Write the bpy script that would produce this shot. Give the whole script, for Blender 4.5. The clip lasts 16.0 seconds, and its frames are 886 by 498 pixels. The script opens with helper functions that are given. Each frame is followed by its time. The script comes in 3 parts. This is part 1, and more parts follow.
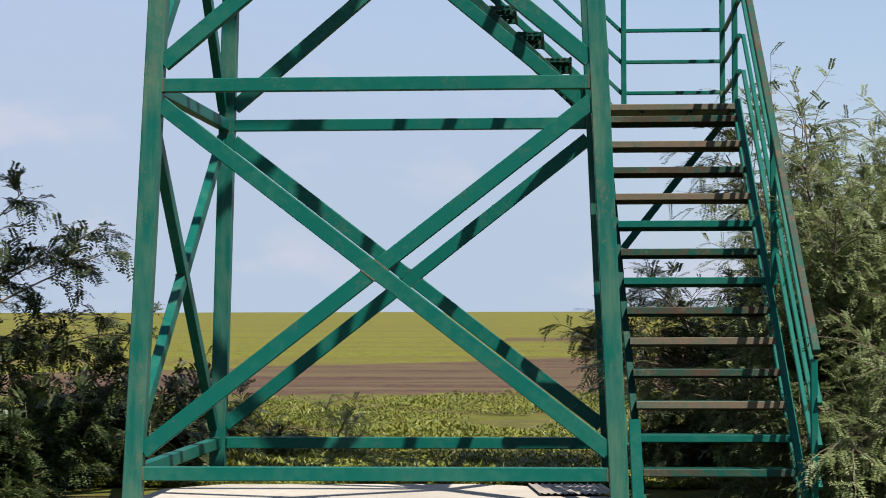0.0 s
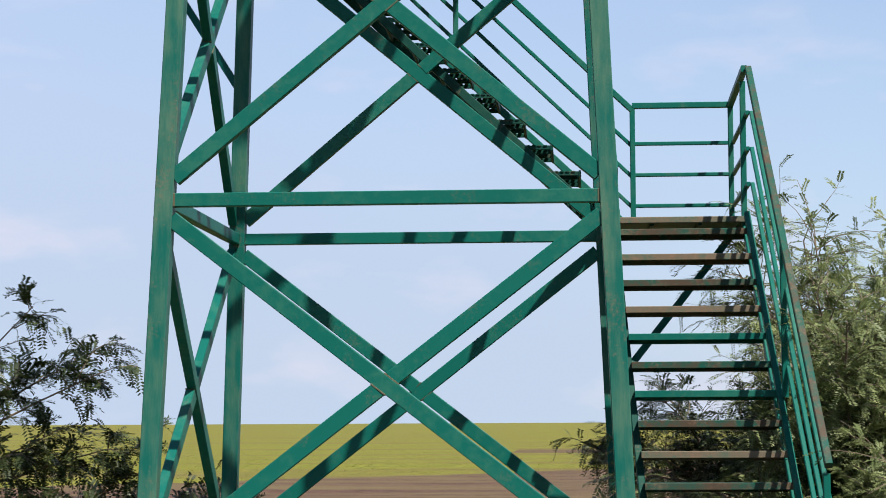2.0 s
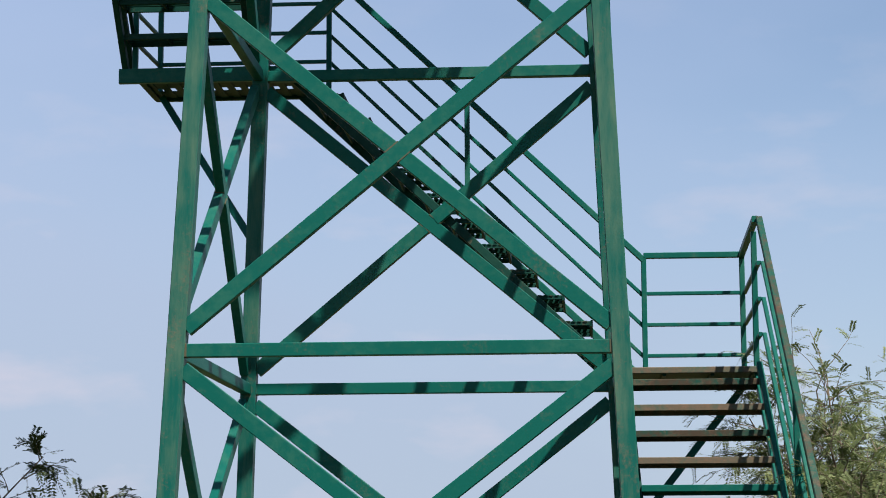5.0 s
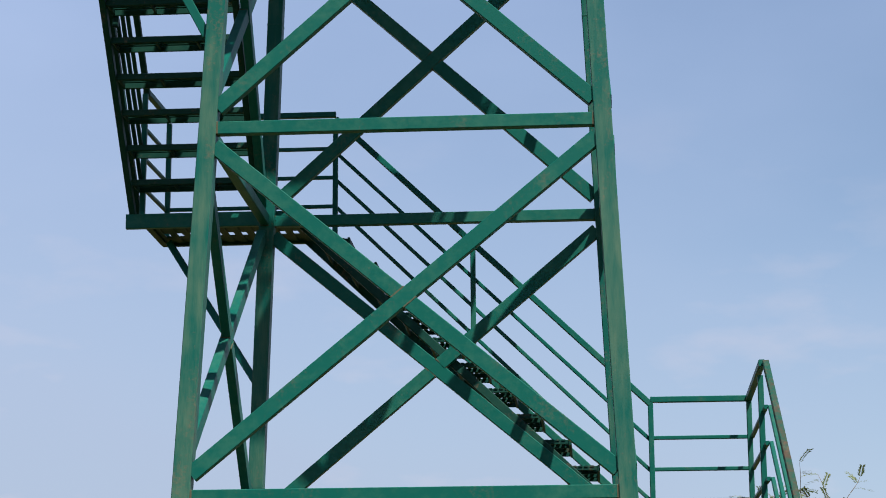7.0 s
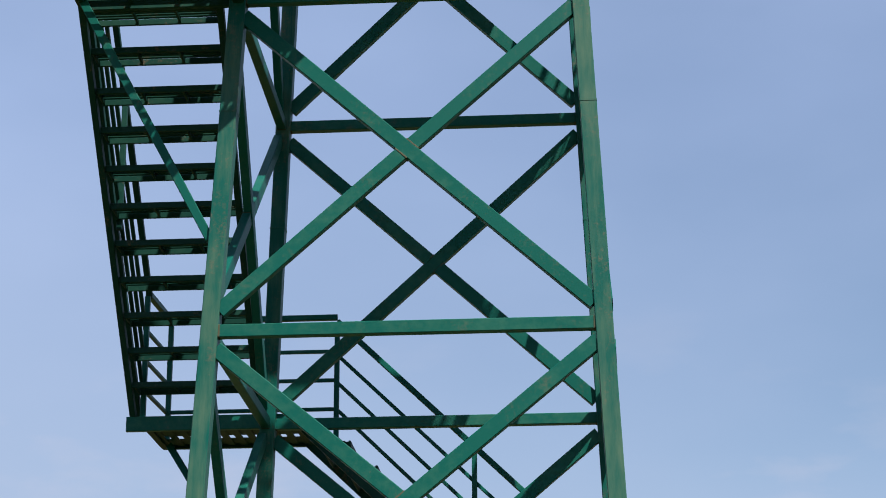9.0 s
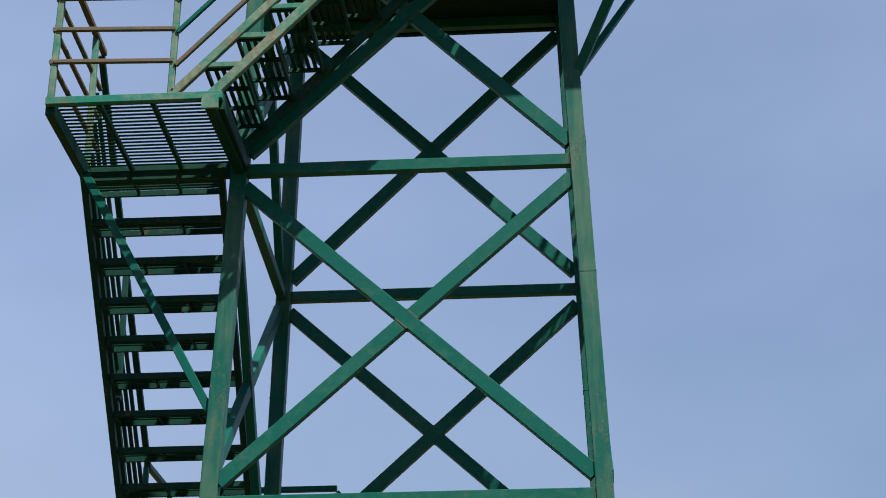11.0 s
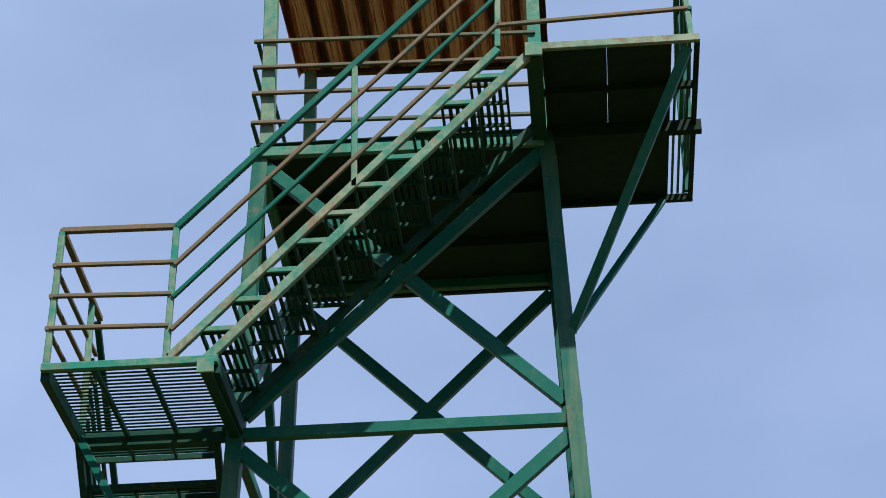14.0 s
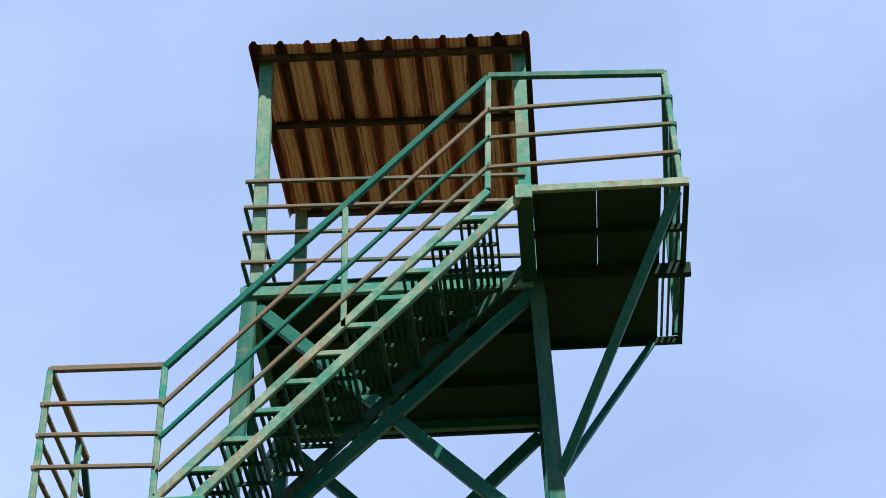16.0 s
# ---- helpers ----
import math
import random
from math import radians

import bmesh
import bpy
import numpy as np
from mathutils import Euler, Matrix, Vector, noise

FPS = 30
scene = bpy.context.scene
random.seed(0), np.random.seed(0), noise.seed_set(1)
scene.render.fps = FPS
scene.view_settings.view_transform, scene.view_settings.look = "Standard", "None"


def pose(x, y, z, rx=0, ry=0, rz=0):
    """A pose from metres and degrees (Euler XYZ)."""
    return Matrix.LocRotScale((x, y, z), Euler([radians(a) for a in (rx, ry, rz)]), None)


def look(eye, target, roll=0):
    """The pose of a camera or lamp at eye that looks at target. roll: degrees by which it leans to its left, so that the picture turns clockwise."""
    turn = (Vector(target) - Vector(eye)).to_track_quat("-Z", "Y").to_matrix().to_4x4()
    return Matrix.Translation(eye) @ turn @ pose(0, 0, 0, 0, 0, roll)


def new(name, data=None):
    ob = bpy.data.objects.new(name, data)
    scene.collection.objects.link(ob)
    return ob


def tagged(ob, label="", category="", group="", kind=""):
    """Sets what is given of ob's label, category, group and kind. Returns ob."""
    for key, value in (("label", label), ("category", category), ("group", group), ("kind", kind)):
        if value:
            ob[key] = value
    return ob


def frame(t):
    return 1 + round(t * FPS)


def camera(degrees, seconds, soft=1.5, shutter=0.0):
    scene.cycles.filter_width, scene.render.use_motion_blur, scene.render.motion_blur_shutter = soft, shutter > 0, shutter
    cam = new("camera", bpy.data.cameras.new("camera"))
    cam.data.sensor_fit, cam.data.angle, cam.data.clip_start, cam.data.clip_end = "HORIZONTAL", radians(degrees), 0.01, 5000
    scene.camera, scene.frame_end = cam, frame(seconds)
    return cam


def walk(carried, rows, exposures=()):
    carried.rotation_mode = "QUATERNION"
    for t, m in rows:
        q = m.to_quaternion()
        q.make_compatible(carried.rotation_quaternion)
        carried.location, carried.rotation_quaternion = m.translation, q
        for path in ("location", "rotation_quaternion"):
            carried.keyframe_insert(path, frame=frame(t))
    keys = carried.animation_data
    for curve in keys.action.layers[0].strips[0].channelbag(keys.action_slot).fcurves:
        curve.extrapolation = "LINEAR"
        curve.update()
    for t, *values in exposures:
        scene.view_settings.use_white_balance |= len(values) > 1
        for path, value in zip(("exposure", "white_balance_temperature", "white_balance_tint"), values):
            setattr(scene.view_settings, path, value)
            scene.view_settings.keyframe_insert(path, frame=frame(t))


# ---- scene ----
# The camera stands on the ground before the tower and tilts up along it.
cam = camera(24.223, 16.0, 0.95)
ROWS = [
    (0.0, pose(1.2806, -15.2729, 1.3155, 91.727, 0.133, 3.451)),
    (0.5, pose(1.2799, -15.2729, 1.3201, 92.433, 0.167, 3.559)),
    (1.0, pose(1.2793, -15.2729, 1.3246, 93.212, -0.094, 3.606)),
    (1.5, pose(1.2788, -15.2729, 1.3290, 93.906, 0.254, 3.603)),
    (2.0, pose(1.2783, -15.2729, 1.3335, 94.806, 0.269, 3.731)),
    (2.5, pose(1.2779, -15.2729, 1.3378, 95.710, 0.335, 3.971)),
    (3.0, pose(1.2776, -15.2729, 1.3422, 96.632, 0.074, 4.150)),
    (3.5, pose(1.2774, -15.2729, 1.3465, 97.691, 0.083, 4.574)),
    (4.0, pose(1.2773, -15.2729, 1.3507, 98.341, -0.117, 4.313)),
    (4.2, pose(1.2773, -15.2729, 1.3524, 98.371, 0.013, 4.137)),
    (6.3, pose(1.2777, -15.2729, 1.3698, 101.033, 0.382, 4.234)),
    (6.5, pose(1.2779, -15.2729, 1.3714, 101.463, 0.368, 4.274)),
    (7.0, pose(1.2782, -15.2729, 1.3755, 102.828, 0.305, 4.238)),
    (7.5, pose(1.2786, -15.2729, 1.3794, 104.306, 0.263, 4.245)),
    (8.0, pose(1.2792, -15.2729, 1.3834, 105.837, 0.245, 4.343)),
    (8.5, pose(1.2798, -15.2729, 1.3873, 107.091, 0.294, 4.350)),
    (9.0, pose(1.2804, -15.2729, 1.3911, 108.407, 0.181, 4.256)),
    (9.5, pose(1.2812, -15.2729, 1.3949, 109.556, 0.153, 4.207)),
    (10.0, pose(1.2820, -15.2729, 1.3987, 110.838, 0.135, 4.164)),
    (10.2, pose(1.2824, -15.2729, 1.4002, 111.317, 0.113, 4.154)),
    (12.3, pose(1.2869, -15.2729, 1.4156, 115.962, 0.465, 4.503)),
    (12.5, pose(1.2874, -15.2729, 1.4170, 116.455, 0.518, 4.494)),
    (13.0, pose(1.2888, -15.2729, 1.4205, 117.716, 0.805, 4.346)),
    (13.5, pose(1.2902, -15.2729, 1.4240, 118.932, 0.873, 4.361)),
    (14.0, pose(1.2917, -15.2729, 1.4275, 120.234, 0.944, 4.544)),
    (14.5, pose(1.2932, -15.2729, 1.4309, 121.350, 0.594, 4.368)),
    (15.0, pose(1.2949, -15.2729, 1.4343, 122.302, 0.600, 4.308)),
    (15.5, pose(1.2966, -15.2729, 1.4376, 123.176, 0.676, 4.276)),
    (16.0, pose(1.2984, -15.2729, 1.4409, 124.102, 0.743, 4.102)),
]
EXPOSURES = [(0.0, 1.15), (1.2, 1.22), (2.5, 1.38), (3.4, 1.23), (4.2, 1.11), (9.0, 1.09), (12.3, 0.96), (13.0, 0.96), (13.5, 1.08), (14.0, 1.28), (15.0, 1.58), (16.0, 1.68)]
walk(cam, ROWS, EXPOSURES)

# ---- light ----
HAZE_LOW, HAZE_HIGH = (3.78, 4.55, 5.75, 1), (3.35, 4.35, 6.7, 1)
SUN = Vector((0.76, -1.0, 1.84)).normalized()      # towards the sun
sun_data = bpy.data.lights.new("sun", "SUN")
sun_data.energy, sun_data.angle, sun_data.color = 5.0, radians(0.53), (1.0, 0.95, 0.86)
sun_ob = new("sun", sun_data)
sun_ob.matrix_world = look((20, -20, 40), Vector((20, -20, 40)) - SUN)

world = bpy.data.worlds.new("sky")
scene.world = world
world.use_nodes = True
wn, wl = world.node_tree.nodes, world.node_tree.links
bg = wn["Background"]
sky = wn.new("ShaderNodeTexSky")
sky.sky_type, sky.sun_disc = "NISHITA", False
sky.sun_elevation = math.asin(SUN.z)
sky.sun_rotation = math.atan2(SUN.x, SUN.y)
sky.air_density, sky.dust_density, sky.ozone_density = 1.0, 0.4, 2.5
# thin haze over the blue, thicker low down and away to one side, with faint cloud
co = wn.new("ShaderNodeTexCoord")
mp = wn.new("ShaderNodeMapping")
mp.inputs["Scale"].default_value = (1.0, 1.0, 2.2)
mp.inputs["Location"].default_value = (0.31, 0.12, 0.4)
cl = wn.new("ShaderNodeTexNoise")
cl.inputs["Scale"].default_value, cl.inputs["Detail"].default_value, cl.inputs["Roughness"].default_value = 4.0, 4.0, 0.5
cr = wn.new("ShaderNodeMapRange")
cr.inputs["From Min"].default_value, cr.inputs["From Max"].default_value = 0.35, 0.80
cr.inputs["To Min"].default_value, cr.inputs["To Max"].default_value = 0.0, 0.30
sep = wn.new("ShaderNodeSeparateXYZ")
side = wn.new("ShaderNodeMapRange")
side.inputs["From Min"].default_value, side.inputs["From Max"].default_value = 0.14, -0.30
side.inputs["To Min"].default_value, side.inputs["To Max"].default_value = 0.30, 0.75
low = wn.new("ShaderNodeMapRange")
low.inputs["From Min"].default_value, low.inputs["From Max"].default_value = 0.22, 0.0
low.inputs["To Min"].default_value, low.inputs["To Max"].default_value = 0.0, 0.45
tot = wn.new("ShaderNodeMath")
tot.operation = "ADD"
tot2 = wn.new("ShaderNodeMath")
tot2.operation, tot2.use_clamp = "ADD", True
mixw = wn.new("ShaderNodeMix")
mixw.data_type = "RGBA"
hz = wn.new("ShaderNodeMapRange")
hz.inputs["From Min"].default_value, hz.inputs["From Max"].default_value = 0.04, 0.38
hmix = wn.new("ShaderNodeMix")
hmix.data_type = "RGBA"
hmix.inputs["A"].default_value, hmix.inputs["B"].default_value = HAZE_LOW, HAZE_HIGH
even = wn.new("ShaderNodeMapRange")
even.inputs["From Min"].default_value, even.inputs["From Max"].default_value = 0.33, 0.52
even.inputs["To Min"].default_value, even.inputs["To Max"].default_value = 0.0, 1.0
flat = wn.new("ShaderNodeMix")
flat.inputs["B"].default_value = 0.52
wl.new(co.outputs["Generated"], mp.inputs["Vector"])
wl.new(co.outputs["Generated"], sep.inputs[0])
wl.new(mp.outputs[0], cl.inputs["Vector"])
wl.new(cl.outputs["Fac"], cr.inputs["Value"])
wl.new(sep.outputs["X"], side.inputs["Value"])
wl.new(sep.outputs["Z"], low.inputs["Value"])
wl.new(cr.outputs[0], tot.inputs[0])
wl.new(sep.outputs["Z"], hz.inputs["Value"])
wl.new(hz.outputs[0], hmix.inputs["Factor"])
wl.new(hmix.outputs["Result"], mixw.inputs["B"])
wl.new(sep.outputs["Z"], even.inputs["Value"])
wl.new(even.outputs[0], flat.inputs["Factor"])
wl.new(side.outputs[0], flat.inputs["A"])
wl.new(flat.outputs["Result"], tot.inputs[1])
wl.new(tot.outputs[0], tot2.inputs[0])
wl.new(low.outputs[0], tot2.inputs[1])
wl.new(tot2.outputs[0], mixw.inputs["Factor"])
wl.new(sky.outputs[0], mixw.inputs["A"])
# small pale clouds low over the fields
mp2 = wn.new("ShaderNodeMapping")
mp2.inputs["Scale"].default_value, mp2.inputs["Location"].default_value = (1, 1, 2.6), (0.2, 0.7, 0.1)
puff = wn.new("ShaderNodeTexNoise")
puff.inputs["Scale"].default_value, puff.inputs["Detail"].default_value = 11.0, 5.0
pr = wn.new("ShaderNodeMapRange")
pr.inputs["From Min"].default_value, pr.inputs["From Max"].default_value = 0.56, 0.74
pr.inputs["To Max"].default_value = 0.55
band = wn.new("ShaderNodeMapRange")
band.inputs["From Min"].default_value, band.inputs["From Max"].default_value = 0.30, 0.12
pm = wn.new("ShaderNodeMath")
pm.operation = "MULTIPLY"
cloudy = wn.new("ShaderNodeMix")
cloudy.data_type = "RGBA"
cloudy.inputs["B"].default_value = (5.6, 5.35, 6.2, 1)
wl.new(co.outputs["Generated"], mp2.inputs["Vector"])
wl.new(mp2.outputs[0], puff.inputs["Vector"])
wl.new(puff.outputs["Fac"], pr.inputs["Value"])
wl.new(sep.outputs["Z"], band.inputs["Value"])
wl.new(pr.outputs[0], pm.inputs[0])
wl.new(band.outputs[0], pm.inputs[1])
wl.new(pm.outputs[0], cloudy.inputs["Factor"])
wl.new(mixw.outputs["Result"], cloudy.inputs["A"])
wl.new(cloudy.outputs["Result"], bg.inputs["Color"])
bg.inputs["Strength"].default_value = 0.058


# ---- materials ----
def mat(name, rough=0.6, metal=0.0, spec=0.4):
    m = bpy.data.materials.new(name)
    m.use_nodes = True
    b = m.node_tree.nodes["Principled BSDF"]
    b.inputs["Roughness"].default_value, b.inputs["Metallic"].default_value = rough, metal
    b.inputs["Specular IOR Level"].default_value = spec
    return m, m.node_tree.nodes, m.node_tree.links, b


def noise_node(n, l, scale, detail=4.0, rough=0.6, stretch=None, space="Object"):
    c = n.new("ShaderNodeTexCoord")
    t = n.new("ShaderNodeTexNoise")
    t.inputs["Scale"].default_value, t.inputs["Detail"].default_value, t.inputs["Roughness"].default_value = scale, detail, rough
    g = n.new("ShaderNodeNewGeometry")
    src = g.outputs["Position"] if space == "World" else c.outputs["Object"]
    if stretch:
        p = n.new("ShaderNodeMapping")
        p.inputs["Scale"].default_value = stretch
        l.new(src, p.inputs["Vector"])
        src = p.outputs[0]
    l.new(src, t.inputs["Vector"])
    return t.outputs["Fac"]


def ramp(n, l, fac, a, b, ca=(0, 0, 0, 1), cb=(1, 1, 1, 1)):
    r = n.new("ShaderNodeValToRGB")
    r.color_ramp.elements[0].position, r.color_ramp.elements[1].position = a, b
    r.color_ramp.elements[0].color, r.color_ramp.elements[1].color = ca, cb
    l.new(fac, r.inputs["Fac"])
    return r.outputs["Color"]


def mix(n, l, fac, a, b, mode="MIX"):
    x = n.new("ShaderNodeMix")
    x.data_type, x.blend_type = "RGBA", mode
    for key, v in (("Factor", fac), ("A", a), ("B", b)):
        if isinstance(v, (tuple, float, int)):
            x.inputs[key].default_value = (*v, 1) if isinstance(v, tuple) and len(v) == 3 else v
        else:
            l.new(v, x.inputs[key])
    return x.outputs["Result"]


def bump(n, l, b, height, strength=0.3, dist=0.01):
    k = n.new("ShaderNodeBump")
    k.inputs["Strength"].default_value, k.inputs["Distance"].default_value = strength, dist
    l.new(height, k.inputs["Height"])
    l.new(k.outputs[0], b.inputs["Normal"])


def paint(name, base, faded, fade_lo, fade_hi, rust_lo, rust_hi, rough=0.45, rust_most=0.75, grain=(1, 1, 1)):
    m, n, l, b = mat(name, rough, 0.0, 0.12)
    info = n.new("ShaderNodeObjectInfo")
    big = noise_node(n, l, 1.7, 3.0, 0.6, None, "World")
    fine = noise_node(n, l, 14.0, 6.0, 0.7, grain, "World")
    flakes = noise_node(n, l, 38.0, 5.0, 0.75, None, "World")
    add = n.new("ShaderNodeMath")
    add.operation = "MULTIPLY_ADD"
    l.new(fine, add.inputs[0])
    add.inputs[1].default_value = 0.55
    sub = n.new("ShaderNodeMath")
    sub.operation = "MULTIPLY"
    l.new(big, sub.inputs[0])
    sub.inputs[1].default_value = 0.45
    l.new(sub.outputs[0], add.inputs[2])
    jit = n.new("ShaderNodeMath")
    jit.operation = "MULTIPLY_ADD"
    l.new(info.outputs["Random"], jit.inputs[0])
    jit.inputs[1].default_value = 0.10
    l.new(add.outputs[0], jit.inputs[2])
    col = mix(n, l, ramp(n, l, jit.outputs[0], fade_lo, fade_hi), base, faded)
    r2 = n.new("ShaderNodeMath")
    r2.operation = "MULTIPLY_ADD"
    l.new(flakes, r2.inputs[0])
    r2.inputs[1].default_value = 0.5
    half = n.new("ShaderNodeMath")
    half.operation = "MULTIPLY"
    l.new(noise_node(n, l, 4.5, 4.0, 0.65, (1, 1, 0.5), "World"), half.inputs[0])
    half.inputs[1].default_value = 0.5
    l.new(half.outputs[0], r2.inputs[2])
    rust = mix(n, l, flakes, (0.075, 0.032, 0.018), (0.19, 0.115, 0.075))
    rf = ramp(n, l, r2.outputs[0], rust_lo - 0.02, rust_hi + 0.06, (0, 0, 0, 1), (rust_most,) * 3 + (1,))
    col = mix(n, l, rf, col, rust)
    l.new(col, b.inputs["Base Color"])
    l.new(mix(n, l, rf, (rough,) * 3, (0.85,) * 3), b.inputs["Roughness"])
    bump(n, l, b, flakes, 0.18, 0.004)
    return m


GREEN = paint("green_paint", (0.0012, 0.0640, 0.0500), (0.0190, 0.0880, 0.0630), 0.53, 0.76, 0.57, 0.71, rust_most=0.42)
LEGP = paint("leg_paint", (0.0025, 0.0623, 0.0492), (0.0508, 0.1000, 0.0689), 0.50, 0.74, 0.56, 0.69, grain=(1, 1, 0.12))
FADED = paint("faded_green_paint", (0.0110, 0.1230, 0.0930), (0.1250, 0.1680, 0.1230), 0.49, 0.69, 0.53, 0.61, 0.55, 0.8)
FLAKED = paint("flaking_faded_paint", (0.0200, 0.1200, 0.0900), (0.1450, 0.1800, 0.1320), 0.45, 0.64, 0.525, 0.545, 0.6, 0.95)
# near-black brown base with rust flecks, for the purlins
DARK_STEEL = paint("dark_rusty_steel", (0.0120, 0.0100, 0.0075), (0.0260, 0.0150, 0.0100), 0.45, 0.62, 0.52, 0.66, 0.7)
RUSTY = paint("rusty_worn_paint", (0.0230, 0.0697, 0.0508), (0.0820, 0.0697, 0.0492), 0.42, 0.58, 0.46, 0.62, 0.65)
WORN = paint("worn_tread_paint", (0.0025, 0.0451, 0.0328), (0.0410, 0.0295, 0.0197), 0.48, 0.62, 0.54, 0.68, 0.6)
# darker copy of the green, with shade on stairs and landings put into it
SHADE_GREEN = paint("shade_dark_green_paint", (0.0012, 0.0279, 0.0213), (0.0082, 0.0393, 0.0270), 0.52, 0.72, 0.58, 0.70, 0.55)
WELD = paint("rust_brown_weld", (0.0287, 0.0508, 0.0344), (0.0615, 0.0574, 0.0369), 0.42, 0.58, 0.54, 0.70, 0.7, 0.28)


def roof_material():
    """Cream coated sheet, rusted in streaks along its ribs."""
    m, n, l, b = mat("rusted_roof_sheet", 0.65, 0.0, 0.2)
    g = n.new("ShaderNodeNewGeometry")
    sp = n.new("ShaderNodeSeparateXYZ")
    l.new(g.outputs["Position"], sp.inputs[0])
    a = n.new("ShaderNodeMath")
    a.operation = "MULTIPLY_ADD"
    l.new(sp.outputs["X"], a.inputs[0])
    a.inputs[1].default_value, a.inputs[2].default_value = 26.456, 31.88
    w = n.new("ShaderNodeMath")
    w.operation = "COSINE"
    l.new(a.outputs[0], w.inputs[0])
    streak = noise_node(n, l, 3.2, 6.0, 0.75, (13.0, 0.16, 1.0), "World")
    broad = noise_node(n, l, 1.5, 4.0, 0.6, (4.0, 0.30, 1), "World")
    fine = noise_node(n, l, 30, 5.0, 0.7, (1, 0.3, 1), "World")
    k = n.new("ShaderNodeMath")
    k.operation = "MULTIPLY_ADD"
    l.new(w.outputs[0], k.inputs[0])
    k.inputs[1].default_value = 0.10
    l.new(streak, k.inputs[2])
    cream = mix(n, l, fine, (0.36, 0.175, 0.125), (0.54, 0.325, 0.25))
    col = mix(n, l, ramp(n, l, k.outputs[0], 0.455, 0.54), cream, (0.165, 0.028, 0.010))
    k2 = n.new("ShaderNodeMath")
    k2.operation = "MULTIPLY_ADD"
    l.new(w.outputs[0], k2.inputs[0])
    k2.inputs[1].default_value = 0.11
    l.new(broad, k2.inputs[2])
    col = mix(n, l, ramp(n, l, k2.outputs[0], 0.555, 0.63), col, (0.040, 0.010, 0.005))
    l.new(col, b.inputs["Base Color"])
    bump(n, l, b, fine, 0.15, 0.003)
    return m


def simple(name, a, c, scale, rough=0.8, strength=0.3, dist=0.01, stretch=None, spec=0.25):
    m, n, l, b = mat(name, rough, 0.0, spec)
    f1 = noise_node(n, l, scale, 6.0, 0.7, stretch, "World")
    f2 = noise_node(n, l, scale * 0.13, 3.0, 0.6, stretch, "World")
    col = mix(n, l, ramp(n, l, f1, 0.3, 0.7), a, c)
    mean = tuple(0.55 * p + 0.25 * q for p, q in zip(a, c))
    col = mix(n, l, ramp(n, l, f2, 0.42, 0.75), col, mean)
    l.new(col, b.inputs["Base Color"])
    bump(n, l, b, f1, strength, dist)
    return m


def leaf_material(name, a, c, trans=0.3):
    m, n, l, b = mat(name, 0.5, 0.0, 0.35)
    g = n.new("ShaderNodeNewGeometry")
    col = mix(n, l, g.outputs["Random Per Island"], a, c)
    f = noise_node(n, l, 2.2, 2.0, 0.5, None, "World")
    col = mix(n, l, ramp(n, l, f, 0.35, 0.7), col, mix(n, l, 0.5, a, tuple(0.7 * x for x in a)))
    l.new(col, b.inputs["Base Color"])
    tr = n.new("ShaderNodeBsdfTranslucent")
    l.new(col, tr.inputs["Color"])
    ms = n.new("ShaderNodeMixShader")
    ms.inputs[0].default_value = trans
    out = n["Material Output"]
    l.new(b.outputs[0], ms.inputs[1])
    l.new(tr.outputs[0], ms.inputs[2])
    l.new(ms.outputs[0], out.inputs["Surface"])
    return m


ROOF = roof_material()
# green steel taken near black: the shade under the platform is in this colour
PLATE = simple("shade_dark_steel", (0.005, 0.015, 0.011), (0.009, 0.024, 0.018), 9, 0.7, spec=0.06)
CONCRETE = simple("concrete", (0.2705, 0.2377, 0.2008), (0.3689, 0.3361, 0.2910), 6, 0.85, 0.2, 0.01)
BARK = simple("bark", (0.0820, 0.0615, 0.0410), (0.1557, 0.1230, 0.0902), 30, 0.9, 0.6, 0.01)
LEAF_R = leaf_material("feathery_leaf", (0.084, 0.112, 0.038), (0.235, 0.258, 0.115), 0.42)
LEAF_L = leaf_material("dark_leaf", (0.0200, 0.0320, 0.0090), (0.0720, 0.0920, 0.0280), 0.25)
CROP = leaf_material("crop_leaf", (0.0820, 0.0984, 0.0115), (0.2049, 0.1967, 0.0262), 0.25)
# leaf colour darkened to hold the shade behind the stairs; one weed shares it
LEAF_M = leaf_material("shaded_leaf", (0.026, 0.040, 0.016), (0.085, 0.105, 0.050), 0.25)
FARCROP = leaf_material("far_crop_leaf", (0.0779, 0.0836, 0.0090), (0.1230, 0.1189, 0.0148), 0.25)


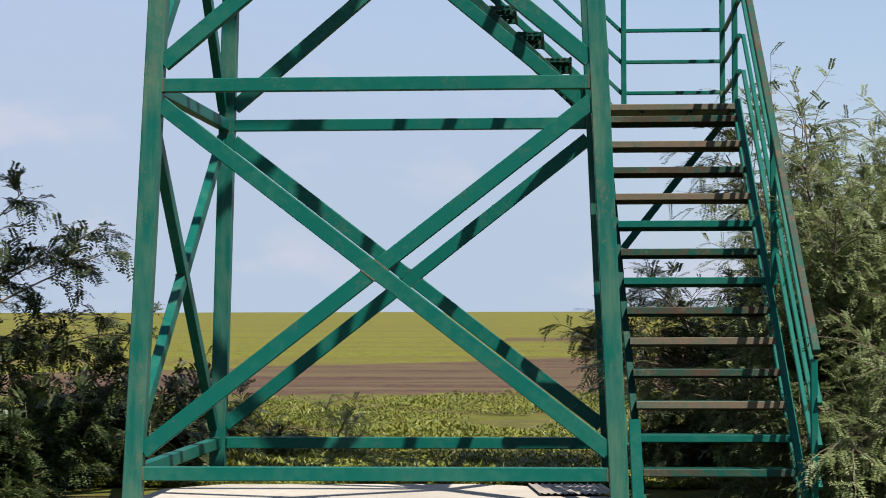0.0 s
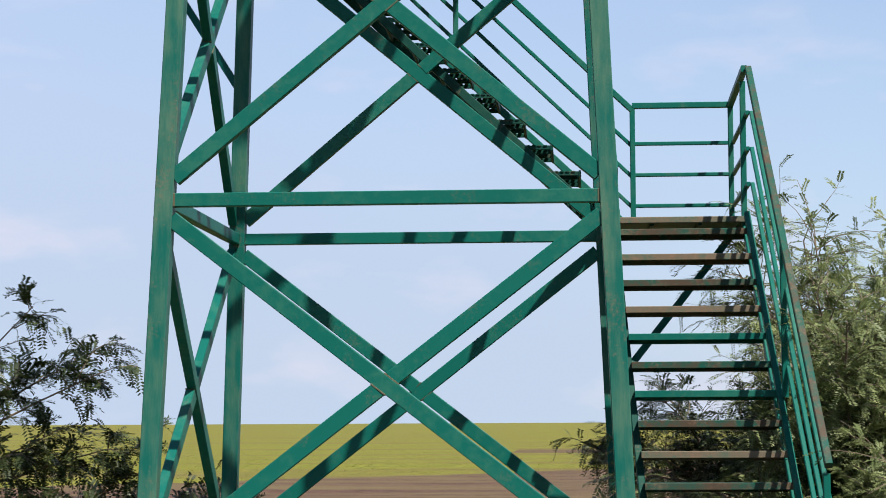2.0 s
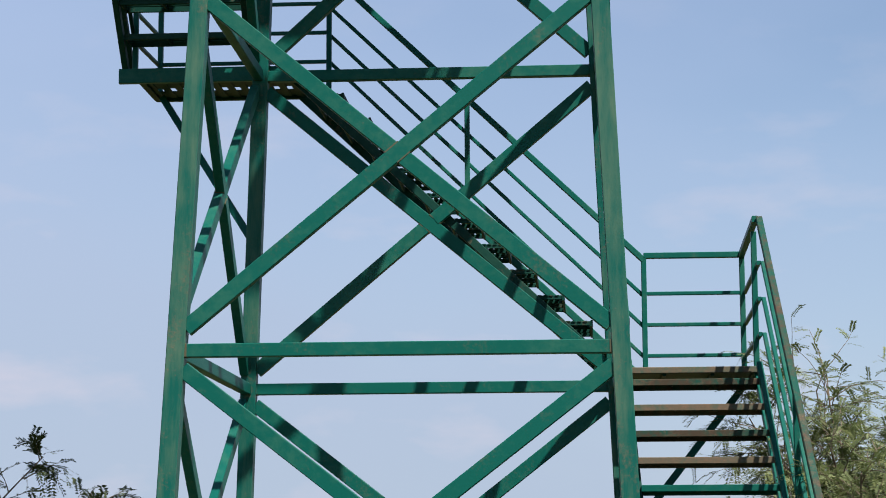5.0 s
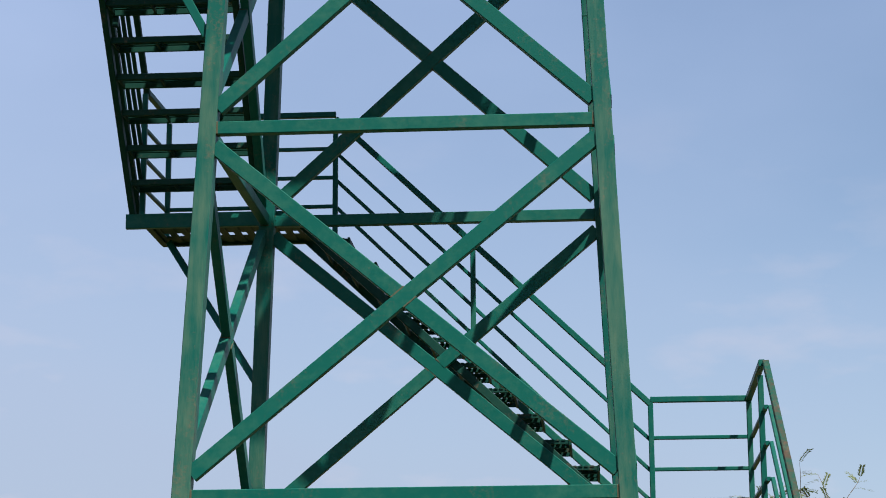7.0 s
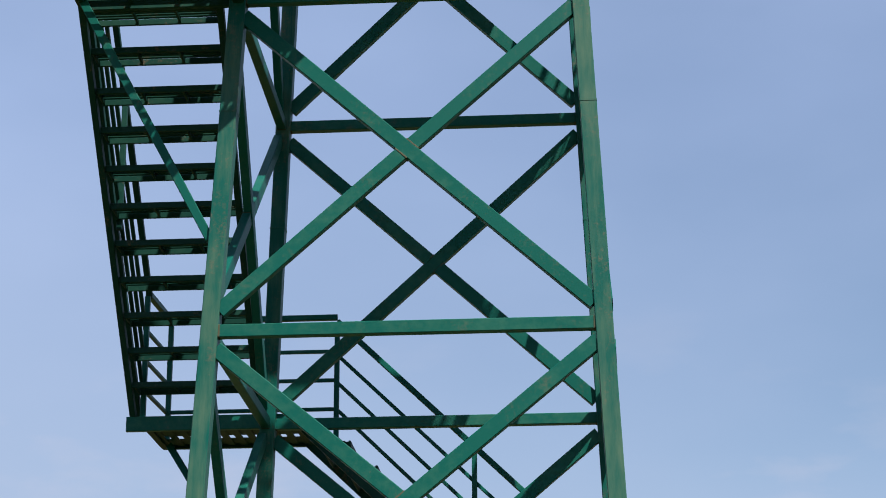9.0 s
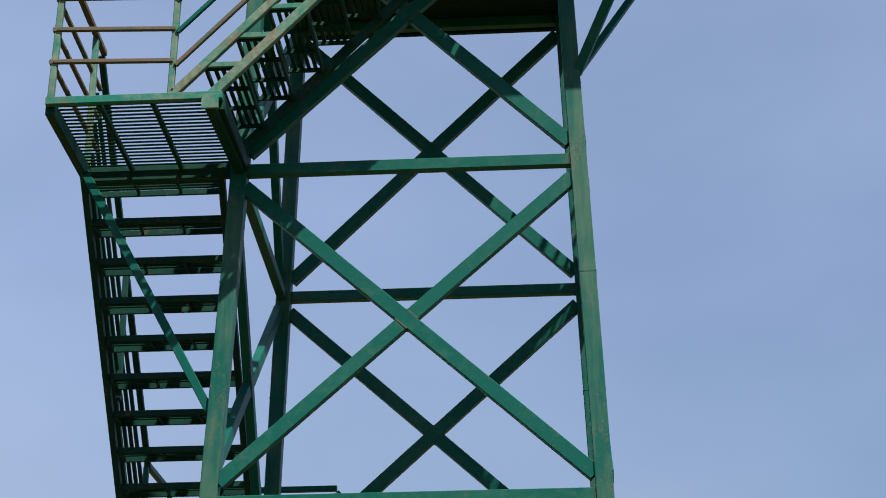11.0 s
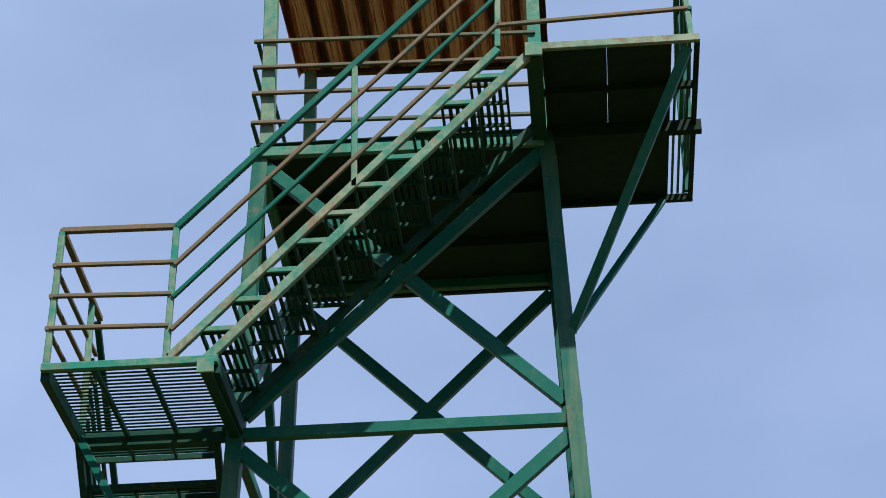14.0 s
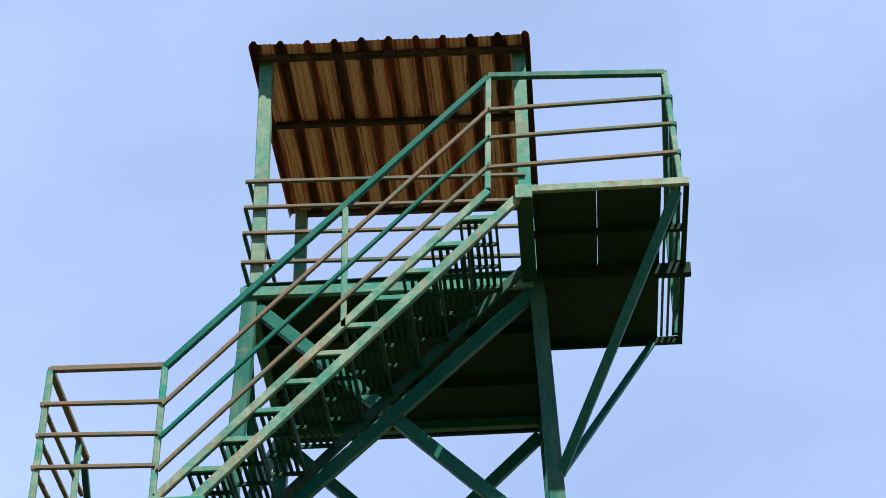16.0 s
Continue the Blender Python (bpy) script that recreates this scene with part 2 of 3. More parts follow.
def ground_material():
    """Bare soil between crops; a ploughed strip and far fields across the view."""
    m, n, l, b = mat("field_soil", 0.95, 0.0, 0.1)
    g = n.new("ShaderNodeNewGeometry")
    s = n.new("ShaderNodeSeparateXYZ")
    l.new(g.outputs["Position"], s.inputs[0])
    wob = noise_node(n, l, 0.25, 4.0, 0.6, None, "World")
    ma = n.new("ShaderNodeMath")
    ma.operation = "MULTIPLY_ADD"
    l.new(wob, ma.inputs[0])
    ma.inputs[1].default_value = 5.0
    l.new(s.outputs["Y"], ma.inputs[2])
    clod = noise_node(n, l, 2.6, 8.0, 0.75, (1, 0.55, 1), "World")
    strip = noise_node(n, l, 0.55, 5.0, 0.6, (0.15, 1.3, 1), "World")
    soil = mix(n, l, ramp(n, l, clod, 0.3, 0.7), (0.0344, 0.0189, 0.0139), (0.0779, 0.0451, 0.0320))
    soil = mix(n, l, ramp(n, l, strip, 0.42, 0.62), soil, (0.0820, 0.0607, 0.0295))
    grass = mix(n, l, ramp(n, l, clod, 0.3, 0.7), (0.0541, 0.0639, 0.0074), (0.1352, 0.1246, 0.0180))
    patch = noise_node(n, l, 0.30, 5.0, 0.62, (0.10, 0.55, 1), "World")
    grass = mix(n, l, ramp(n, l, patch, 0.46, 0.62), grass, (0.0861, 0.0672, 0.0213))
    far = n.new("ShaderNodeMath")
    far.operation = "GREATER_THAN"
    slant = n.new("ShaderNodeMath")
    slant.operation = "MULTIPLY_ADD"
    l.new(s.outputs["X"], slant.inputs[0])
    slant.inputs[1].default_value = -1.15
    l.new(ma.outputs[0], slant.inputs[2])
    l.new(slant.outputs[0], far.inputs[0])
    far.inputs[1].default_value = 46.0
    bare = n.new("ShaderNodeMath")
    bare.operation = "COMPARE"
    l.new(ma.outputs[0], bare.inputs[0])
    bare.inputs[1].default_value, bare.inputs[2].default_value = 88.0, 6.0
    aside = n.new("ShaderNodeMath")
    aside.operation = "GREATER_THAN"
    l.new(s.outputs["X"], aside.inputs[0])
    aside.inputs[1].default_value = -1.8
    bare_strip = n.new("ShaderNodeMath")
    bare_strip.operation = "MULTIPLY"
    l.new(bare.outputs[0], bare_strip.inputs[0])
    l.new(aside.outputs[0], bare_strip.inputs[1])
    grass = mix(n, l, bare_strip.outputs[0], grass, soil)
    near = n.new("ShaderNodeMath")
    near.operation = "LESS_THAN"
    l.new(ma.outputs[0], near.inputs[0])
    near.inputs[1].default_value = 21.5
    weeds = mix(n, l, ramp(n, l, strip, 0.45, 0.6), mix(n, l, ramp(n, l, clod, 0.3, 0.7), (0.0410, 0.0492, 0.0082), (0.0984, 0.0943, 0.0164)), soil)
    col = mix(n, l, far.outputs[0], soil, grass)
    l.new(mix(n, l, near.outputs[0], col, weeds), b.inputs["Base Color"])
    bump(n, l, b, clod, 0.7, 0.06)
    return m


SOIL = ground_material()


# ---- building helpers ----
def bar(bm, p, q, face, depth, normal, cut=0.005):
    """A rolled bar from p to q: `face` wide across, `depth` thick along the normal, corners eased."""
    p, q, nrm = Vector(p), Vector(q), Vector(normal)
    d = (q - p).normalized()
    side = d.cross(nrm).normalized()
    up = side.cross(d).normalized()
    a, c = face / 2, depth / 2
    k = min(cut, a * 0.4, c * 0.4)
    prof = [(-a + k, -c), (a - k, -c), (a, -c + k), (a, c - k), (a - k, c), (-a + k, c), (-a, c - k), (-a, -c + k)]
    rings = [[bm.verts.new(e + side * x + up * y) for x, y in prof] for e in (p, q)]
    for i in range(8):
        j = (i + 1) % 8
        bm.faces.new((rings[0][i], rings[0][j], rings[1][j], rings[1][i]))
    bm.faces.new(rings[0][::-1])
    bm.faces.new(rings[1])
    return bm


def finish(bm, name, material):
    bmesh.ops.recalc_face_normals(bm, faces=bm.faces)
    me = bpy.data.meshes.new(name)
    bm.to_mesh(me)
    bm.free()
    me.materials.append(material)
    return me


def part(name, bm, material, parent, label=""):
    ob = new(name, finish(bm, name, material))
    ob.parent = parent
    ob.matrix_parent_inverse = Matrix.Translation(-parent_place(parent))
    if label:
        ob["label"] = label
    return ob


def parent_place(ob):
    v = Vector(ob.location)
    return v if ob.parent is None else Vector((0, 0, 0))


def thing(name, at, label, category, group=""):
    ob = new(name)
    ob.location = at
    ob.empty_display_size = 0.2
    return tagged(ob, label, category, group)


def put(name, p, q, face, depth, normal, material, parent, label=""):
    return part(name, bar(bmesh.new(), p, q, face, depth, normal), material, parent, label)


def piece(name, me, parent, at):
    """A small alike piece on shared mesh data, at a place in the world."""
    ob = new(name, me)
    ob.parent = parent
    ob.matrix_parent_inverse = Matrix.Translation(-parent_place(parent))
    ob.location = at
    return ob


# ---- the tower ----
LEVELS = [0.24, 2.841, 5.445, 8.067, 10.655]


def half(z):
    return 1.5 - 0.0425 * (z - 2.85)


def corner(sx, sy, z):
    out = 0.0075 * (z - 2.85) if sx < 0 < sy else 0.0      # this leg stands a little steeper
    return Vector((sx * half(z) - out, sy * half(z), z))


tower = thing("watchtower", (0, 0, 0), "green painted steel lattice watchtower frame with weathered paint", "tower")
for sx in (-1, 1):
    for sy in (-1, 1):
        leg = put("leg", corner(sx, sy, -0.12), corner(sx, sy, 10.70), 0.125, 0.125, (0, 1, 0), LEGP, tower)
        zs = 7.14
        c = corner(sx, sy, zs)
        put("splice", c - Vector((0, 0, 0.006)), c + Vector((0, 0, 0.006)), 0.131, 0.131, (0, 1, 0), LEGP, leg)
        c = corner(sx, sy, -0.04)
        bm = bmesh.new()
        bar(bm, c - Vector((0, 0, 0.02)), c + Vector((0, 0, 0.01)), 0.30, 0.30, (0, 1, 0))
        part("base_plate", bm, LEGP, leg)
FACES = [(0, -1), (0, 1), (-1, 0), (1, 0)]


def on_face(f, s, z, out=0.0):
    """A point of a face of the tower: s runs from -1 to 1 between its legs."""
    a, b = (corner(-1, f[1], z), corner(1, f[1], z)) if f[0] == 0 else (corner(f[0], -1, z), corner(f[0], 1, z))
    return a.lerp(b, (s + 1) / 2) + Vector((f[0] * out, f[1] * out, 0))


def zcross(p, q):
    """How far along q it crosses p, both in one face of the tower."""
    along = 0 if abs(p[1].x - p[0].x) > abs(p[1].y - p[0].y) else 1
    u, w, o = p[1] - p[0], q[1] - q[0], p[0] - q[0]
    return (o[along] * u.z - o.z * u[along]) / (w[along] * u.z - w.z * u[along])


for f in FACES:
    nrm = (f[0], f[1], 0)
    for i, z in enumerate(LEVELS):
        e = 1 - 0.058 / half(z)
        hb = put("horizontal_brace", on_face(f, -e, z, 0.012), on_face(f, e, z, 0.012), 0.092, 0.075, nrm, GREEN, tower)
        for sgn in (-1, 1):
            put("welded_end", on_face(f, sgn * e, z, 0.013), on_face(f, sgn * (e - 0.012), z, 0.013), 0.094, 0.077, nrm, WELD, hb)
        if i == 4:
            continue
        lap = 0.036 if f[0] else 0.013
        za, zb = z + 0.149, LEVELS[i + 1] - (0.128, 0.131, 0.142, 0.15)[i]
        ea, eb = 1 - 0.055 / half(za), 1 - 0.055 / half(zb)
        falling = (on_face(f, -eb, zb, lap), on_face(f, ea, za, lap))
        rising = (on_face(f, -ea, za, lap), on_face(f, eb, zb, lap))
        # one bar runs through, the other is cut in two and welded to it; they change places from bay to bay
        through_bar, cut_bar = (falling, rising) if (i + FACES.index(f)) % 2 == 0 else (rising, falling)
        full = put("diagonal_brace", *through_bar, 0.109, 0.070, nrm, GREEN, tower)
        u, w = through_bar[1] - through_bar[0], cut_bar[1] - cut_bar[0]
        lean = abs(u.normalized().cross(w.normalized()).length)
        gap = (0.0545 - 0.002) / lean
        back = Vector(nrm) * -0.002
        k = zcross(through_bar, cut_bar)
        mid = cut_bar[0] + w * k
        wd = w.normalized()
        for end, sgn in ((cut_bar[0], -1), (cut_bar[1], 1)):
            put("diagonal_brace", end + back, mid + wd * sgn * gap + back, 0.109, 0.068, nrm, GREEN, tower)
            ud = u.normalized()
            side = wd * sgn * (gap + 0.003)
            put("weld_seam", mid + side - ud * 0.058 / lean, mid + side + ud * 0.058 / lean, 0.012, 0.071, nrm, WELD, full)

# ---- railings, landings, stairs ----
RAIL = [1.095, 0.765, 0.495, 0.228]


def post(at, parent, material, height=1.10, lean=0.0):
    at = Vector(at)
    return put("rail_post", at, at + Vector((lean, 0, height - 0.02)), 0.045, 0.045, (0, 1, 0), material, parent)


def rails(p, q, parent, top_mat, low_mat, out=(0, 0, 0), over=0.0, at_p=RAIL, at_q=RAIL, lean_p=0.0, lean_q=0.0, top=0.05):
    """Four rails from p to q; at_p, at_q: their heights at either end; lean: how far the post's head stands aside."""
    p, q, out = Vector(p), Vector(q), Vector(out)
    d = (q - p).normalized() * over
    nrm = (0, 0, 1) if abs((q - p).normalized().z) < 0.2 else out
    for i, (hp, hq) in enumerate(zip(at_p, at_q)):
        a, b = p + Vector((lean_p * hp / 1.1, 0, hp)), q + Vector((lean_q * hq / 1.1, 0, hq))
        if i == 0:
            put("top_rail", a, b, top, top, nrm, top_mat, parent)
        else:
            put("middle_rail", a + out * 0.02 - d, b + out * 0.02 + d, 0.032, 0.032, nrm, low_mat[i % len(low_mat)] if isinstance(low_mat, tuple) else low_mat, parent)


def landing(name, x0, x1, y0, y1, z, label, bar_mat, bearers=2, deep=0.12, slat=0.028, strips=(), front=0.0, reach=0.0):
    t = thing(name, ((x0 + x1) / 2, (y0 + y1) / 2, z - 0.12), label, "landing", "stair landings")
    zc = z - deep / 2
    fr = front or deep
    put("edge_beam", (x0, y0, z - fr / 2), (x1, y0, z - fr / 2), fr, 0.05, (0, 1, 0), bar_mat, t)
    put("edge_beam", (x0, y1, zc), (x1, y1, zc), deep, 0.05, (0, 1, 0), SHADE_GREEN, t)
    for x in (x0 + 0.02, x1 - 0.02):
        put("side_beam", (x, y0 + 0.03, zc), (x, y1 - 0.03, zc), deep, 0.06, (1, 0, 0), SHADE_GREEN, t)
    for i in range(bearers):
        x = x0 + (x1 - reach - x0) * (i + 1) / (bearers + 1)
        put("bearer", (x, y0 + 0.03, z - 0.045), (x, y1 - 0.03, z - 0.045), 0.045, 0.03, (1, 0, 0), SHADE_GREEN, t)
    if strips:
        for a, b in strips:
            put("deck_strip", (x0 + 0.05, (a + b) / 2, z - 0.012), (x1 - 0.05, (a + b) / 2, z - 0.012), b - a, 0.006, (0, 0, 1), SHADE_GREEN, t)
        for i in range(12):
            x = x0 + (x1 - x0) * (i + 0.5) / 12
            put("cross_strip", (x, y0 + 0.03, z - 0.020), (x, y1 - 0.03, z - 0.020), 0.066, 0.008, (0, 0, 1), SHADE_GREEN, t)
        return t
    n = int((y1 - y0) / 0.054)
    me = finish(bar(bmesh.new(), (x0 + 0.05, 0, 0), (x1 - 0.05, 0, 0), slat, 0.004, (0, 0, 1), 0.001), "slat", SHADE_GREEN)
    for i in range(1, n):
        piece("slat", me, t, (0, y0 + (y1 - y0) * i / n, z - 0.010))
    return t


def stairs(foot, top, across, width, n, going, label, up_mat, low_mat, splay=0.0, tread_mat=None, end_mat=None, first=1.0, pitch=1.0, more=0, solid=()):
    """A flight of grating treads. foot, top: the nosing line on its outer side; across: the way to its inner side."""
    foot, top, across = Vector(foot), Vector(top), Vector(across)
    run = top - foot
    ahead = Vector((run.x, run.y, 0))
    if splay:
        ahead = ahead - across * ahead.dot(across)
    ahead.normalize()
    t = thing("staircase", foot, label, "stairs", "flights of stairs")
    shift = ahead * going
    nrm = across
    low = Vector((0, 0, -0.03))
    put("upper_stringer", foot, top, 0.062, 0.045, nrm, up_mat, t)
    put("lower_stringer", foot + shift + low, top + shift + low, 0.072, 0.05, nrm, low_mat, t)
    put("lower_stringer", foot + shift + low + across * width, top + shift + low + across * width, 0.072, 0.05, nrm, SHADE_GREEN, t)
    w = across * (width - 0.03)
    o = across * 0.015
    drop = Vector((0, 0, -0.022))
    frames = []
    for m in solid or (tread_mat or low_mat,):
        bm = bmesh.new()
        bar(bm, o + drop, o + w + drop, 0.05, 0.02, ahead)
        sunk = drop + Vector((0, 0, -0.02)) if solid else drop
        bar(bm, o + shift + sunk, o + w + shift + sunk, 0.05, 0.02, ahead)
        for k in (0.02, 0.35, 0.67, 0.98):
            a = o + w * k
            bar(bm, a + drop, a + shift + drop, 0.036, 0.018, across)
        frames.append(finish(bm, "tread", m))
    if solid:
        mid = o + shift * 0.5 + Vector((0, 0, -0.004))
        plate_me = finish(bar(bmesh.new(), mid, mid + w, going - 0.024, 0.006, (0, 0, 1), 0.001), "tread_plate", SHADE_GREEN)
    slat_me = finish(bar(bmesh.new(), o, o + w, 0.030, 0.010, (0, 0, 1), 0.001), "slat", SHADE_GREEN)
    if end_mat:
        end_me = finish(bar(bmesh.new(), Vector((0, 0, -0.012)), shift + Vector((0, 0, -0.012)), 0.042, 0.022, across), "tread_end", end_mat)
    for i in range((n if first < 1 else n - 1) + more):
        at = foot + run * ((first + i * pitch) / n)
        tr = piece("tread", frames[(i * 5 + 1) % 7 % len(frames)], t, at)
        if end_mat:
            cap = new("tread_end", end_me)
            cap.parent = tr
        if solid:
            pl = new("tread_plate", plate_me)
            pl.parent = tr
            continue
        for k in (0.22, 0.42, 0.61, 0.80):
            s = new("slat", slat_me)
            s.parent = tr
            s.location = shift * k + Vector((0, 0, -0.006))
    return t


L1, L2, L3, L4 = 2.95, 5.545, 8.172, 10.72

# first flight, up the side of the tower away from the camera
st = stairs((2.82, -1.92, -0.03), (2.615, 0.95, L1), (-1, 0, 0), 1.04, 14, 0.24,
            "green steel stairs with worn rusty treads beside a bush", GREEN, GREEN, splay=1, first=0.43, solid=(WORN, GREEN, RUSTY))
put("newel", (1.735, -2.02, -0.10), (1.705, -1.95, 0.62), 0.075, 0.06, (0, 1, 0), GREEN, st)
rails((2.86, -2.0, -0.045), (2.64, 0.92, L1), st, WORN, GREEN, (1, 0, 0), at_q=(1.15, 0.80, 0.515, 0.235))
post((2.85, -1.95, -0.08), st, GREEN)
post((2.745, -0.5, 1.5), st, GREEN)

# first landing, behind the corner of the tower
ld = landing("landing", 1.50, 2.64, 1.10, 2.46, L1, "green steel landing with railings on two sides", RUSTY, 2, 0.05, 0.05)
put("deck_plate", (1.55, 1.78, L1 - 0.03), (2.58, 1.78, L1 - 0.03), 1.28, 0.008, (0, 0, 1), SHADE_GREEN, ld)
rails((2.61, 0.92, L1), (2.61, 2.43, L1), ld, GREEN, GREEN, (1, 0, 0), at_p=(1.15, 0.80, 0.515, 0.235))
rails((1.77, 2.43, L1), (2.61, 2.43, L1), ld, GREEN, GREEN)
for a in ((2.61, 1.13, L1), (2.61, 2.43, L1), (1.77, 2.43, L1)):
    post(a, ld, GREEN)
put("strut", (2.60, 2.39, L1 - 0.04), (1.52, 1.52, 1.55), 0.06, 0.06, (0, 1, 0), GREEN, ld)

# second flight, along the back
st = stairs((1.77, 2.40, L1), (-0.97, 2.40, L2), (0, -1, 0), 0.88, 12, 0.24,
            "dark green steel stairs behind the tower, with grating treads", GREEN, SHADE_GREEN)
rails((1.77, 2.43, L1), (-0.97, 2.43, L2), st, GREEN, GREEN, (0, 1, 0), at_p=(1.058, 0.744, 0.476, 0.212), at_q=(1.09, 0.785, 0.532, 0.285))
post((0.252, 2.42, L1 + 1.40), st, GREEN)

ld = landing("landing", -2.52, -1.16, 1.44, 2.46, L2, "dark green steel landing with a perforated deck", GREEN, 0, 0.045, 0.042, ((1.46, 1.68), (1.80, 2.09), (2.21, 2.44)))
put("edge_beam", (-2.61, 1.395, L2 - 0.072), (-1.47, 1.395, L2 - 0.072), 0.125, 0.05, (0, 1, 0), GREEN, ld)
SECOND = (1.13, 0.814, 0.548, 0.283)
rails((-2.48, 2.43, L2), (-0.97, 2.43, L2), ld, GREEN, GREEN, at_p=SECOND, at_q=SECOND)
rails((-2.51, 1.56, L2), (-2.48, 2.43, L2), ld, GREEN, GREEN, (-1, 0, 0), at_p=SECOND, at_q=SECOND)
for a in ((-2.48, 2.42, L2), (-2.50, 1.50, L2), (-0.97, 2.42, L2)):
    post(a, ld, GREEN)
put("strut", (-2.43, 2.32, L2 - 0.05), (-1.50, 1.46, 4.10), 0.06, 0.06, (0, 1, 0), GREEN, ld)

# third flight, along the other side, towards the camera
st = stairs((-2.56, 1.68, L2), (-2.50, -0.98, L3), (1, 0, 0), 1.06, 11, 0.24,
            "dark green steel stairs with grating treads seen from below", SHADE_GREEN, SHADE_GREEN, splay=1, pitch=0.974, more=1)
rails((-2.50, 1.58, L2), (-2.48, -1.0, L3), st, SHADE_GREEN, SHADE_GREEN, (-1, 0, 0))
post((-2.49, 0.30, L2 + 1.28), st, SHADE_GREEN)

ld = landing("landing", -2.49, -1.22, -2.40, -1.22, L3, "faded green steel grating landing with rusty railings", FADED, front=0.06, reach=0.13)
bm = bmesh.new()
bar(bm, (-1.362, -2.432, L3 - 0.088), (-1.242, -2.432, L3 - 0.088), 0.115, 0.02, (0, 1, 0))
part("end_plate", bm, FADED, ld)
put("side_beam", (-1.30, -2.42, L3 - 0.082), (-1.27, -1.30, L3 - 0.082), 0.13, 0.08, (1, 0, 0), SHADE_GREEN, ld)
THIRD_L, THIRD_R = (1.118, 0.812, 0.555, 0.292), (1.103, 0.789, 0.526, 0.267)
rails((-2.465, -2.38, L3), (-1.595, -2.38, L3), ld, RUSTY, RUSTY, (0, -1, 0), 0.0, THIRD_L, THIRD_R, 0.036, 0.026, 0.045)
rails((-2.46, -1.0, L3), (-2.465, -2.38, L3), ld, RUSTY, RUSTY, (-1, 0, 0), 0.03, THIRD_L, THIRD_L, 0.0, 0.036, 0.045)
post((-2.465, -2.38, L3), ld, FADED, 1.12, 0.036)
post((-1.600, -2.38, L3), ld, FADED, 1.11, 0.026)
post((-2.46, -1.28, L3), ld, FADED, 1.12)
put("strut", (-2.45, -1.36, L3 - 0.10), (-1.42, -1.36, 6.15), 0.065, 0.05, (0, 1, 0), GREEN, ld)

# fourth flight, along the front, up to the platform
st = stairs((-1.578, -2.38, L3 + 0.012), (0.842, -2.38, L4 - 0.022), (0, 1, 0), 1.0, 11, 0.27,
            "faded pale green steel stairs with rust stains and open grating treads", FLAKED, FLAKED, tread_mat=SHADE_GREEN, end_mat=FADED)
TOP_L, TOP_R = (1.11, 0.755, 0.477, 0.192), (1.045, 0.790, 0.522, 0.246)
rails((-1.57, -2.38, L3), (0.87, -2.38, L4), st, GREEN, (GREEN, RUSTY, GREEN, RUSTY), (0, -1, 0))
post((-0.26, -2.38, 9.53), st, FADED)

# ---- the platform ----
pf = thing("viewing_platform", (0, 0, 10.6), "steel viewing platform, underside coloured dark for shade, with green and rusty railings", "platform")
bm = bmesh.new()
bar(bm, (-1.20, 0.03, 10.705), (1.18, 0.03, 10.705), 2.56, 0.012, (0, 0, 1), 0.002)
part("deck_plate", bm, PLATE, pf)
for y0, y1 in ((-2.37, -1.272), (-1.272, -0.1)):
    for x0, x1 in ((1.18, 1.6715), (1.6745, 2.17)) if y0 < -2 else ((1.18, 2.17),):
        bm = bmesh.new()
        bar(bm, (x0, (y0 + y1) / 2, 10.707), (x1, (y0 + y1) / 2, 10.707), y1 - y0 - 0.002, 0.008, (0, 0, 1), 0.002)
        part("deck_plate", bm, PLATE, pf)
for x in (2.205, 2.255, 2.305):
    put("slat", (x, -2.36, 10.707), (x, -0.12, 10.707), 0.022, 0.006, (0, 0, 1), GREEN, pf)
put("edge_beam", (-1.25, -1.235, 10.628), (1.15, -1.235, 10.585), 0.09, 0.05, (0, 1, 0), FADED, pf)
# beams under the deck carry its shade in their colour
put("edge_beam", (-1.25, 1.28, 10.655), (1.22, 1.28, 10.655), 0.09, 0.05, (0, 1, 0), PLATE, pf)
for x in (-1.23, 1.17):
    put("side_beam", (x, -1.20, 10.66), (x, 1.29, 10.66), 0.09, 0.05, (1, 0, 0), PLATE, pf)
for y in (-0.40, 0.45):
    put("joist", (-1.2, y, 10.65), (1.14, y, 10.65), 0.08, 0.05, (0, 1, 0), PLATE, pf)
put("edge_beam", (1.14, -2.39, 10.69), (2.38, -2.39, 10.69), 0.065, 0.04, (0, 1, 0), FLAKED, pf)
put("end_plate", (1.05, -2.42, 10.655), (1.18, -2.42, 10.655), 0.125, 0.02, (0, 1, 0), FADED, pf)
put("cantilever_beam", (1.115, -2.40, 10.645), (1.115, -1.26, 10.645), 0.12, 0.12, (1, 0, 0), SHADE_GREEN, pf)
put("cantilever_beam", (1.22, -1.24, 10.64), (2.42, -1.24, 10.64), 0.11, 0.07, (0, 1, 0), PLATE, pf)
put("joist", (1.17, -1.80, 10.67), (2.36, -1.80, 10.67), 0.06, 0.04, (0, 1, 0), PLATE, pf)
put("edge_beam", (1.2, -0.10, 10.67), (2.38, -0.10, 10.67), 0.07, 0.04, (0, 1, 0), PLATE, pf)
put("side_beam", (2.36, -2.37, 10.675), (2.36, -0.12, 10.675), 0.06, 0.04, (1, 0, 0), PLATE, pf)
put("strut", (2.285, -2.34, 10.64), (1.285, -1.27, 8.81), 0.075, 0.055, (0, 1, 0), GREEN, pf)
put("strut", (2.12, -0.14, 10.62), (1.29, -1.20, 8.85), 0.055, 0.05, (0, 1, 0), GREEN, pf)
